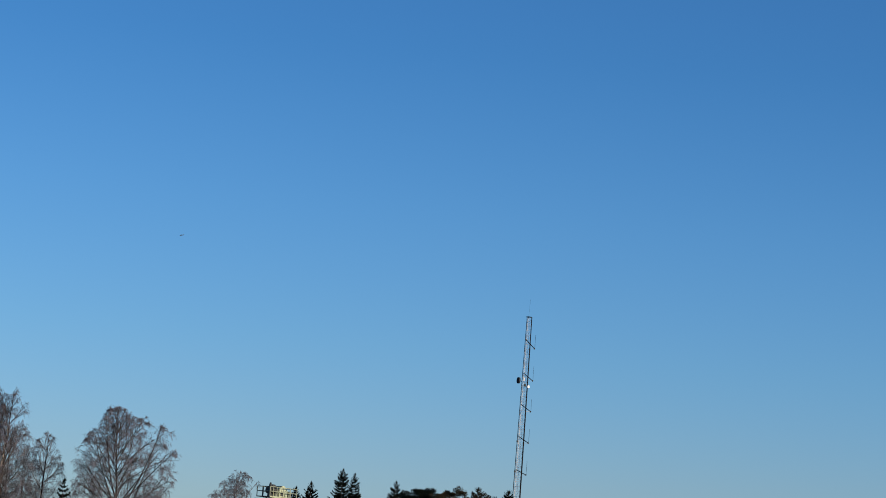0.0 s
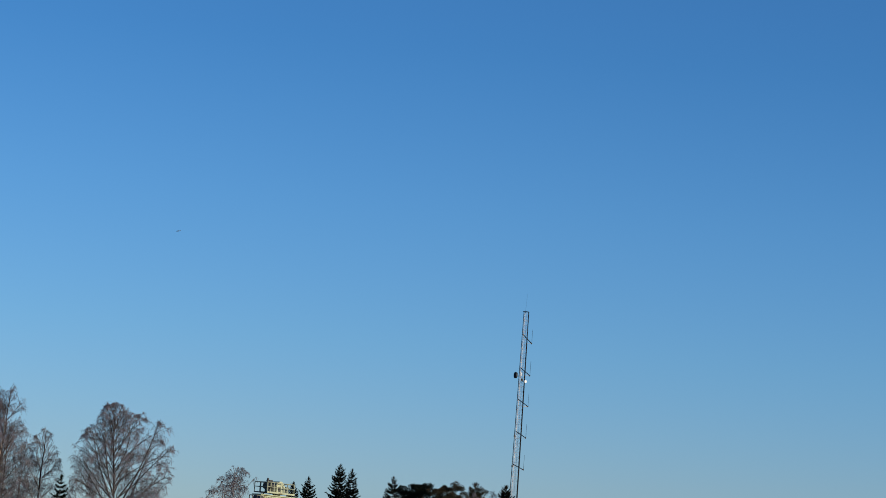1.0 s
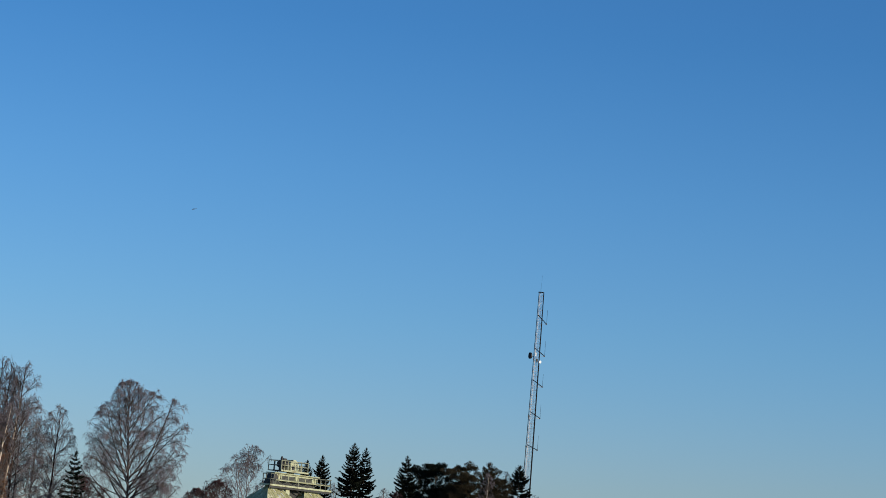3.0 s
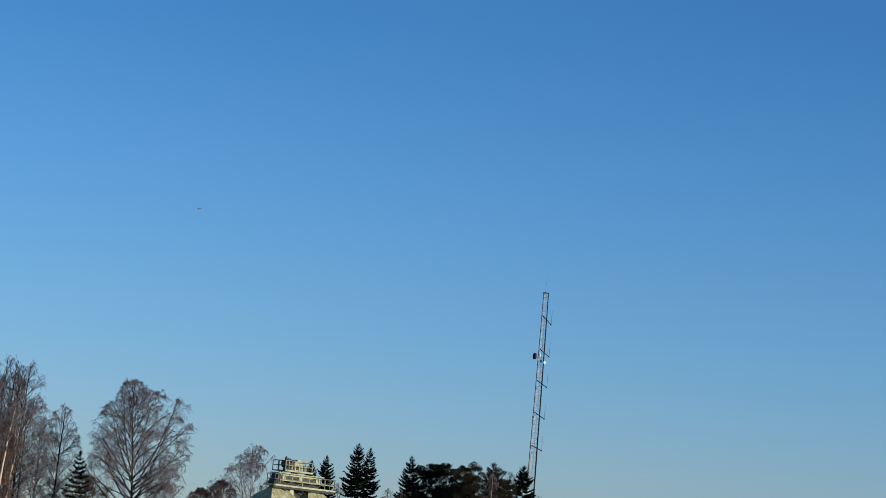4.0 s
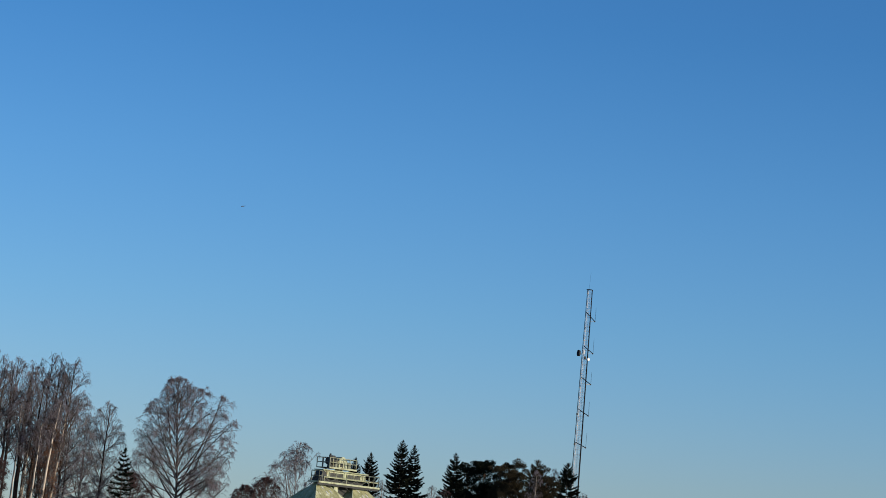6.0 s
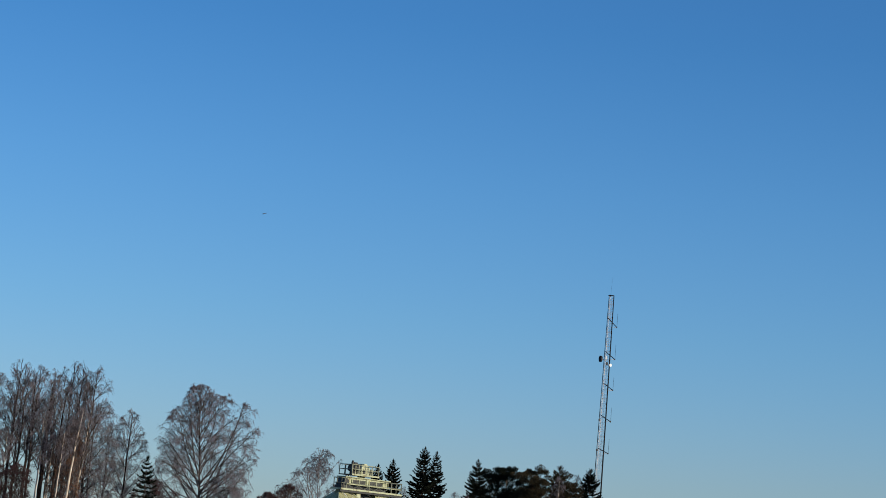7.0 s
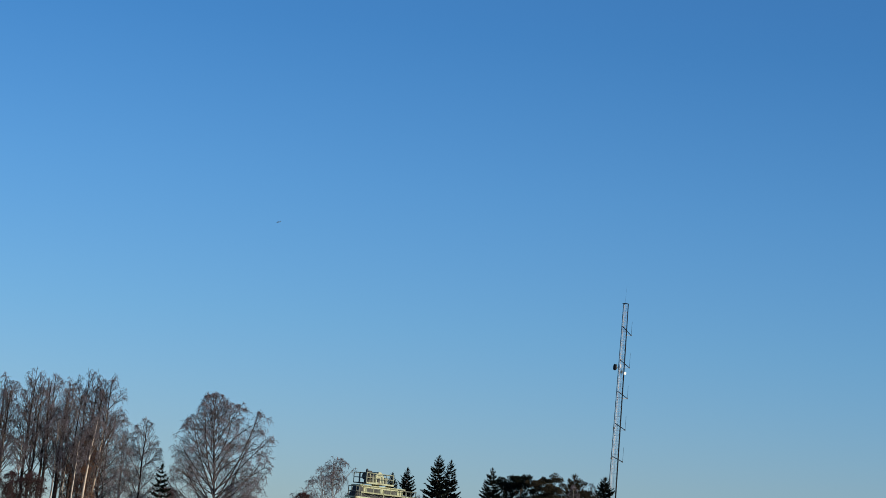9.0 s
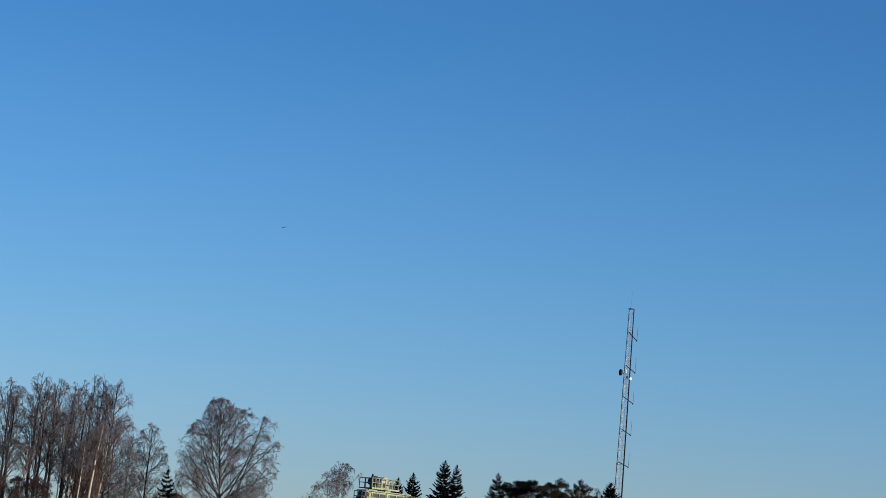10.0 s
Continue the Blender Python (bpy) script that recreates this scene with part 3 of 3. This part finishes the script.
# birch added in place of a sunlit pine trunk, the light in its bark colour
birch("birch_tree", 17.2, 112, 22.4, 365.0, "thin bright-barked birch standing in for a sunlit pine trunk", oval(11.0, 17.2, 2.2, 0.3), crown=0.62, limbs=10, sec=6, third=3, twigs=4, lean=0.3, tilt=(40, 20), bend=1, trunk_mat=BARK_BRIGHT, group="distant birches")
birch("deciduous_tree", 13.9, 113, 9.6, 362.0, "low leafless tree with brown twigs before a spruce", oval(4.0, 13.4, 3.0, peak=0.7), crown=0.3, limbs=16, sec=7, third=3, twigs=4, twig=0.0125, tilt=(50, 24), hang=0.1, bend=1, twig_mat=TWIG_RED, bark=BARK_LIMB, near=False, group="brown thicket")
for x, y, h, seed in ((12.5, 385, 15.8, 105), (17.7, 384, 17.2, 106), (21.2, 386, 18.0, 107), (24.2, 384, 16.6, 109), (25.2, 386, 15.6, 108)):
    pine("pine_tree", h, 5.0, seed, x, y, "dark pine in the second row of the conifers", crown=0.5, tufts=190, each=110)


# ---- radio mast ----
def mast(x, y, h):
    tower = new("radio_mast")
    tower.matrix_world = pose(x, y, 0, 0, 0, 14)
    tagged(tower, "tall galvanised lattice radio mast with whip antennas", "radio mast")

    def legs(z):
        r = (0.9 + (h - z) / 31 * 0.45) / math.sqrt(3)
        return [Vector((r * math.cos(a), r * math.sin(a), z)) for a in (radians(210), radians(330), radians(90))]

    foot, head = legs(0), legs(h)
    for k in range(3):
        part("leg", rod(foot[k], head[k], (0.07, 0.115, 0.05)[k], 10, (0.055, 0.085, 0.045)[k]), MAST_STEEL if k != 2 else GALVANISED, tower)
    lines = []
    z = 0.0
    while z < h - 0.1:
        step = min(0.85, h - z)
        a, b = legs(z), legs(z + step)
        for k in range(3):
            j = (k + 1) % 3
            lines += [(a[k], a[j]), (a[k], b[j]) if round(z / 0.85) % 2 else (a[j], b[k])]
        z += step
    lines += [(head[k], head[(k + 1) % 3]) for k in range(3)]
    path = np.array([[p, (p + q) / 2, q] for p, q in lines])
    tagged(part("bracing", mesh_of("bracing", *tubes(path, np.full(path.shape[:2], 0.018), 4), smooth=False), GALVANISED, tower), kind="stuff")
    # ladder between the legs and the feeder cables along one of them
    for dx in (-0.2, 0.2):
        part("ladder_rail", rod((dx, -0.1, 0), (dx * 0.8, -0.08, h - 0.5), 0.02, 6), GALVANISED, tower)
    rungs = np.array([[(-0.2, -0.1, q), (0, -0.1, q), (0.2, -0.1, q)] for q in np.arange(0.4, h - 0.6, 0.3)])
    tagged(part("ladder_rungs", mesh_of("rungs", *tubes(rungs, np.full(rungs.shape[:2], 0.014), 4)), GALVANISED, tower), kind="stuff")
    part("feeder_cable", rod(foot[1] + Vector((-0.05, -0.08, 0)), legs(49.5)[1] + Vector((-0.02, -0.06, 0)), 0.15, 8, 0.10), CABLE, tower, "bundle of black feeder cables")
    part("lightning_rod", rod((-0.1, 0, h - 0.4), (0.05, 0, h + 3.2), 0.014, 6, 0.007), MAST_STEEL, tower)
    part("top_ring", rod((0, 0, h - 0.03), (0, 0, h + 0.05), 0.56, 6), MAST_STEEL, tower)
    # side arms, each with an upright whip antenna
    for za, zb, reach, whip in ((50.1, 48.65, 1.2, 2.5), (44.05, 42.85, 1.25, 2.7), (38.4, 37.3, 1.25, 2.3), (32.65, 31.65, 1.2, 2.5), (26.7, 25.95, 1.1, 2.6)):
        r = legs(za)[1]
        tip = Vector((r.x + reach * 0.72, r.y - 0.15, zb))
        root = legs(za)[0].lerp(legs(za)[1], 0.12)
        part("side_arm", rod(root + Vector((0, -0.08, 0.05)), tip, 0.075, 8), MAST_STEEL, tower)
        part("brace", rod(legs(zb - 0.05)[1], tip + Vector((0, 0, -0.05)), 0.05 if za == 38.4 else 0.03, 6), WHITE if za == 38.4 else GALVANISED, tower)
        part("whip_antenna", rod(tip + Vector((0.03, 0, -0.15)), tip + Vector((0.03, 0, whip)), 0.028, 8, 0.02), MAST_STEEL, tower, "thin upright whip antenna")
        part("clamp", box(tip.x - 0.09, tip.x + 0.09, tip.y - 0.09, tip.y + 0.09, tip.z - 0.12, tip.z + 0.12, 0.02), STEEL_DARK, tower)
    # dish and drums
    dish = Vector((-1.0, -0.25, 42.7))
    ob = part("dish_antenna", rod(dish, dish + Vector((-0.27, -0.02, 0)), 0.55, 24), STEEL_DARK, tower, "dark drum-shaped dish antenna")
    part("rim", rod(dish + Vector((-0.24, -0.018, 0)), dish + Vector((-0.31, -0.024, 0)), 0.58, 24), MAST_STEEL, ob)
    part("dish_mount", rod(dish, (-0.45, -0.2, 42.55), 0.07, 8), GALVANISED, tower)
    part("drum_antenna", rod((0.50, -0.50, 41.7), (0.62, -0.80, 41.7), 0.27, 20), WHITE, tower, "small white drum antenna")
    part("drum_mount", rod((0.42, -0.24, 41.7), (0.50, -0.50, 41.7), 0.05, 8), GALVANISED, tower)
    part("radio_unit", box(-0.42, -0.12, -0.62, -0.38, 42.65, 43.25, 0.03), WHITE, tower, "white radio unit")
    part("radio_unit", box(-0.15, 0.2, -0.62, -0.40, 41.7, 42.2, 0.03), STEEL_DARK, tower, "dark radio unit")
    for q in (31.8, 26.4):
        p = legs(q)[0]
        part("junction_box", box(p.x - 0.13, p.x + 0.13, p.y - 0.2, p.y + 0.02, q - 0.18, q + 0.18, 0.02), STEEL_DARK, tower)
    part("foundation", box(-1.6, 1.6, -1.5, 1.7, -0.12, 0.12, 0.04), material("concrete", (0.26, 0.25, 0.24), (0.38, 0.37, 0.35), 2.0, 0.9), tower)


mast(34.63, 448.67, 54.3)


# ---- steel silo plant ----
def silo():
    plant = new("grain_silo")
    plant.matrix_world = pose(-5.62, 249.93, 0, 0, 0, 47)
    tagged(plant, "pale yellow-green steel grain silo with roof-top walkways", "silo")

    def hip_roof(u0, u1, v0, v1, z0, run):
        """Steep hipped roof of seamed steel sheet, with ribs on its slopes."""
        bm = bmesh.new()
        hi = [bm.verts.new(p) for p in ((u0, v0, z0), (u1, v0, z0), (u1, v1, z0), (u0, v1, z0))]
        lo = [bm.verts.new(p) for p in ((u0 - run, v0 - run, z0 - run), (u1 + run, v0 - run, z0 - run), (u1 + run, v1 + run, z0 - run), (u0 - run, v1 + run, z0 - run))]
        lip = [bm.verts.new(v.co + Vector((0, 0, -0.12))) for v in lo]
        bm.faces.new(hi)
        for k in range(4):
            j = (k + 1) % 4
            bm.faces.new((hi[k], lo[k], lo[j], hi[j]))
            bm.faces.new((lo[k], lip[k], lip[j], lo[j]))
        me = bpy.data.meshes.new("roof")
        bmesh.ops.recalc_face_normals(bm, faces=bm.faces[:])
        bm.to_mesh(me)
        bm.free()
        return me

    for u0 in (0.0, 5.25):
        body = part("bin", box(u0 - 1.80, u0 + 3.30, -1.05, 2.85, 0, 7.45, 0.03), PAINT, plant, "square sheet-steel bin")
        for k in range(9):
            a = u0 - 1.6 + k * 0.59
            part("stiffener", box(a, a + 0.08, -1.12, -1.052, 0, 7.40), PAINT, body)
        roof = part("roof", hip_roof(u0, u0 + 1.5, 0.75, 1.05, 9.38, 1.85), ROOF_STEEL, plant, "steep hipped roof of weathered sheet steel")
        for k in range(7):
            a = u0 - 1.2 + k * 0.65
            top = min(max(a, u0), u0 + 1.5)
            fall = abs(a - top)
            part("seam", rod((a, 0.74 - fall, 9.385 - fall), (a, -1.09, 7.555), 0.012, 6), ROOF_STEEL, roof)
        for k in range(5):
            b = -0.7 + k * 0.8
            top = min(max(b, 0.75), 1.05)
            fall = abs(b - top)
            part("seam", rod((u0 - fall - 0.01, b, 9.40 - fall), (u0 - 1.84, b, 7.555), 0.012, 6), ROOF_STEEL, roof)
        for a, b in (((u0, 0.75), (-1, -1)), ((u0 + 1.5, 0.75), (1, -1))):
            part("ridge_cap", rod((a[0], a[1], 9.40), (a[0] + b[0] * 1.86, a[1] + b[1] * 1.86, 7.54), 0.045, 6), PAINT, roof)
        for a, b in ((0.35, 0.45), (0.62, -0.05), (0.95, -0.55), (1.25, 0.1)):
            part("bracket", rod((u0 + a, b, 8.66 + b), (u0 + a + 0.16, b - 0.28, 8.38 + b), 0.045, 6), WHITE, roof, "short pale steel rung")
        part("hatch_neck", box(u0 + 0.1, u0 + 1.4, 0.45, 1.35, 9.0, 9.43, 0.02), PAINT, plant)
    part("support_column", box(2.1, 2.7, 0.3, 0.85, 8.0, 9.42, 0.02), PAINT, plant)
    # dark block that fills the gap between the roofs below the walkway
    part("roof_gap_block", box(2.3, 5.1, 1.0, 1.6, 7.9, 9.43, 0.03), STEEL_DARK, plant, "dark steel block in the gap between the roofs")
    for a, b in ((0.3, 3.2), (3.2, 5.2)):
        part("brace", rod((a, 0.2, 9.40), (b, 0.6, 8.6), 0.05, 6), STEEL_DARK, plant)

    # lower walkway with handrails
    part("walkway", box(-0.5, 8.3, 0.0, 1.45, 9.44, 9.55, 0.01), STEEL_DARK, plant, "steel grating walkway")
    part("edge_beam", box(-0.55, 8.35, -0.07, -0.003, 9.42, 9.59, 0.01), PAINT, plant)
    # dark strip put in for the shadow below the edge beam
    part("beam_shade", box(-0.6, 8.3, 0.02, 0.10, 9.22, 9.435, 0.01), STEEL_DARK, plant)
    part("edge_beam", box(-0.56, -0.503, 0.0, 1.45, 9.42, 9.59, 0.01), PAINT, plant)

    def rails(points, z, levels, post_every, mat, r=0.032):
        for p, q in zip(points, points[1:]):
            p, q = Vector(p), Vector(q)
            for lv in levels:
                part("handrail", rod((*p, z + lv), (*q, z + lv), r, 8), mat, plant)
            count = max(1, round((q - p).length / post_every))
            for k in range(count + 1):
                at = p.lerp(q, k / count)
                part("post", box(at.x - 0.03, at.x + 0.03, at.y - 0.03, at.y + 0.03, z, z + levels[0] + 0.02), mat, plant)

    rails([(0.0, 1.1), (-0.45, 1.1), (-0.45, 0.05), (0.0, 0.05)], 9.55, (1.05, 0.55), 1.7, RAIL, 0.045)
    rails([(6.75, 0.05), (8.25, 0.05), (8.25, 1.4)], 9.55, (1.05, 0.55), 1.0, RAIL)
    rails([(0.3, 0.05), (6.75, 0.05)], 9.55, (0.55,), 3.2, RAIL_LIT, 0.025)

    # conveyor housing with louvred openings
    house = part("conveyor_housing", box(0.55, 6.75, 0.50, 1.40, 10.00, 10.70, 0.02), PAINT, plant, "long sheet-steel conveyor housing")
    part("housing_roof", box(0.35, 6.95, 0.30, 1.60, 10.704, 10.80, 0.02), PAINT, house)
    # dark box added for the shadow between walkway and housing
    part("gap_shade", box(0.5, 6.5, 0.60, 1.30, 9.556, 9.996, 0.02), STEEL_DARK, plant, "dark box standing for the shadow gap under the housing")
    part("sill", box(0.50, 6.80, 0.42, 0.497, 10.0, 10.08, 0.01), PAINT, house)
    for a, b in ((1.45, 3.35), (3.95, 5.85)):
        # no hole: a dark sheet stands for the shade inside the opening
        part("opening", box(a, b, 0.47, 0.497, 10.12, 10.52, 0.005), STEEL_DARK, house, "dark sheet standing for the shade in a louvred opening")
        for k in range(3):
            part("louvre", box(a, b, 0.42, 0.467, 10.18 + k * 0.12, 10.21 + k * 0.12), RAIL, house)
        for c in (a - 0.06, (a + b) / 2, b):
            part("mullion", box(c, c + 0.06, 0.40, 0.468, 10.10, 10.55), PAINT, house)
    for c in (0.56, 1.0, 3.55, 6.3, 6.66):
        part("panel_rib", box(c, c + 0.07, 0.44, 0.497, 10.082, 10.68), PAINT, house)

    # zigzag bracing before the housing
    for k in range(8):
        a = 0.7 + k * 0.72
        lo, hi = (9.60, 9.98) if k % 2 else (9.98, 9.60)
        part("brace", rod((a, 0.16, lo), (a + 0.72, 0.16, hi), 0.024, 6), RAIL, plant)
    part("handrail", rod((0.3, 0.10, 10.02), (8.2, 0.10, 10.02), 0.04, 8), PAINT, plant)
    part("handrail", rod((5.6, 0.02, 10.62), (8.3, 0.02, 10.62), 0.035, 8), RAIL, plant)

    # upper platform with its guard rails and machinery
    part("platform", box(0.85, 4.75, 0.0, 1.85, 10.97, 11.06, 0.01), STEEL_DARK, plant, "steel platform deck")
    part("edge_beam", box(0.82, 4.78, -0.07, -0.003, 10.94, 11.10, 0.01), PAINT, plant)
    for a in (1.0, 2.5, 4.4):
        part("platform_leg", box(a, a + 0.1, 0.6, 0.7, 10.804, 10.97), PAINT, plant)
    rails([(0.88, 0.03), (4.72, 0.03)], 11.06, (0.96, 0.50), 0.95, RAIL_LIT, 0.034)
    rails([(4.72, 0.1), (4.72, 1.8), (0.88, 1.8), (0.88, 0.1)], 11.06, (0.96, 0.50), 0.85, RAIL)

    def gabled(x0, x1, y0, y1, z0, z1, z2):
        """A sheet-steel casing with a pitched top."""
        bm = bmesh.new()
        mid = (x0 + x1) / 2
        ends = [[bm.verts.new((x, y, z)) for x, z in ((x0, z0), (x1, z0), (x1, z1), (mid + 0.18, z2), (mid - 0.18, z2), (x0, z1))] for y in (y0, y1)]
        bm.faces.new(ends[0])
        bm.faces.new(ends[1][::-1])
        for k in range(6):
            j = (k + 1) % 6
            bm.faces.new((ends[0][k], ends[1][k], ends[1][j], ends[0][j]))
        bmesh.ops.recalc_face_normals(bm, faces=bm.faces[:])
        bmesh.ops.bevel(bm, geom=bm.edges[:], offset=0.03, segments=2, affect="EDGES")
        me = bpy.data.meshes.new("casing")
        bm.to_mesh(me)
        bm.free()
        return me

    part("drive_hood", gabled(-0.05, 1.15, 0.32, 1.35, 9.556, 9.80, 10.62), STEEL_DARK, plant, "dark pitched hood over the conveyor drive")
    head = part("elevator_head", gabled(2.55, 3.85, 0.45, 1.35, 11.06, 11.82, 12.22), PAINT, plant, "sheet-steel elevator head with a pitched top")
    part("inspection_door", box(2.85, 3.15, 0.40, 0.448, 11.2, 11.65, 0.01), STEEL_DARK, head)
    part("seam", box(3.42, 3.50, 0.41, 0.448, 11.08, 11.80, 0.01), RAIL, head)
    part("spout", box(2.9, 3.5, 0.7, 1.2, 10.804, 10.97), PAINT, plant)
    part("cover_panel", box(1.95, 2.45, 0.35, 0.95, 11.06, 11.80, 0.05), RAIL, plant)
    part("control_cabinet", box(4.0, 4.45, 0.5, 1.0, 11.06, 11.75, 0.03), RAIL, plant, "grey-green control cabinet")
    motor = part("motor", rod((1.25, 0.7, 11.68), (2.4, 0.7, 11.68), 0.36, 16), STEEL_DARK, plant, "dark electric motor")
    part("motor_stand", box(1.45, 2.0, 0.45, 0.95, 11.06, 11.36, 0.02), STEEL_DARK, motor)
    part("terminal_box", box(1.62, 2.0, 0.5, 0.9, 11.98, 12.22, 0.03), STEEL_DARK, motor)
    part("drive_guard", box(2.1, 2.6, 0.9, 1.3, 11.06, 12.30, 0.06), STEEL_DARK, plant, "dark drive guard")
    for a, top in ((1.55, 12.0), (2.42, 12.1)):
        part("pipe", rod((a, 0.22, 11.06), (a, 0.22, top), 0.05, 8), PAINT, plant)
    part("vent_pipe", rod((1.10, 0.25, 11.06), (1.10, 0.25, 12.15), 0.13, 10), STEEL_DARK, plant)
    part("vent_cap", rod((1.10, 0.25, 12.13), (1.10, 0.25, 12.42), 0.16, 12, 0.08), STEEL_DARK, plant)


silo()


# ---- light aircraft in the far sky ----
def aircraft():
    craft = new("aeroplane")
    craft.matrix_world = pose(-275.8, 4290.5, 595.8, 0, 13, 195)
    tagged(craft, "small light aircraft flying level, far off", "aeroplane")
    s = np.linspace(0, 1, 12)
    line = np.stack([3.6 - 7.6 * s, 0 * s, 0.25 * s], -1)
    part("fuselage", mesh_of("fuselage", *tubes(line[None], (0.62 * np.sin(np.pi * (0.06 + 0.90 * s) ** 0.6) ** 0.8 + 0.05)[None], 14)), PLANE, craft)
    part("wing", box(0.3, 1.8, -5.4, 5.4, 0.55, 0.72, 0.05), PLANE, craft)
    part("tailplane", box(-3.9, -3.0, -1.7, 1.7, 0.25, 0.35, 0.03), PLANE, craft)
    part("fin", box(-4.0, -3.0, -0.06, 0.06, 0.3, 1.6, 0.03), PLANE, craft)


aircraft()
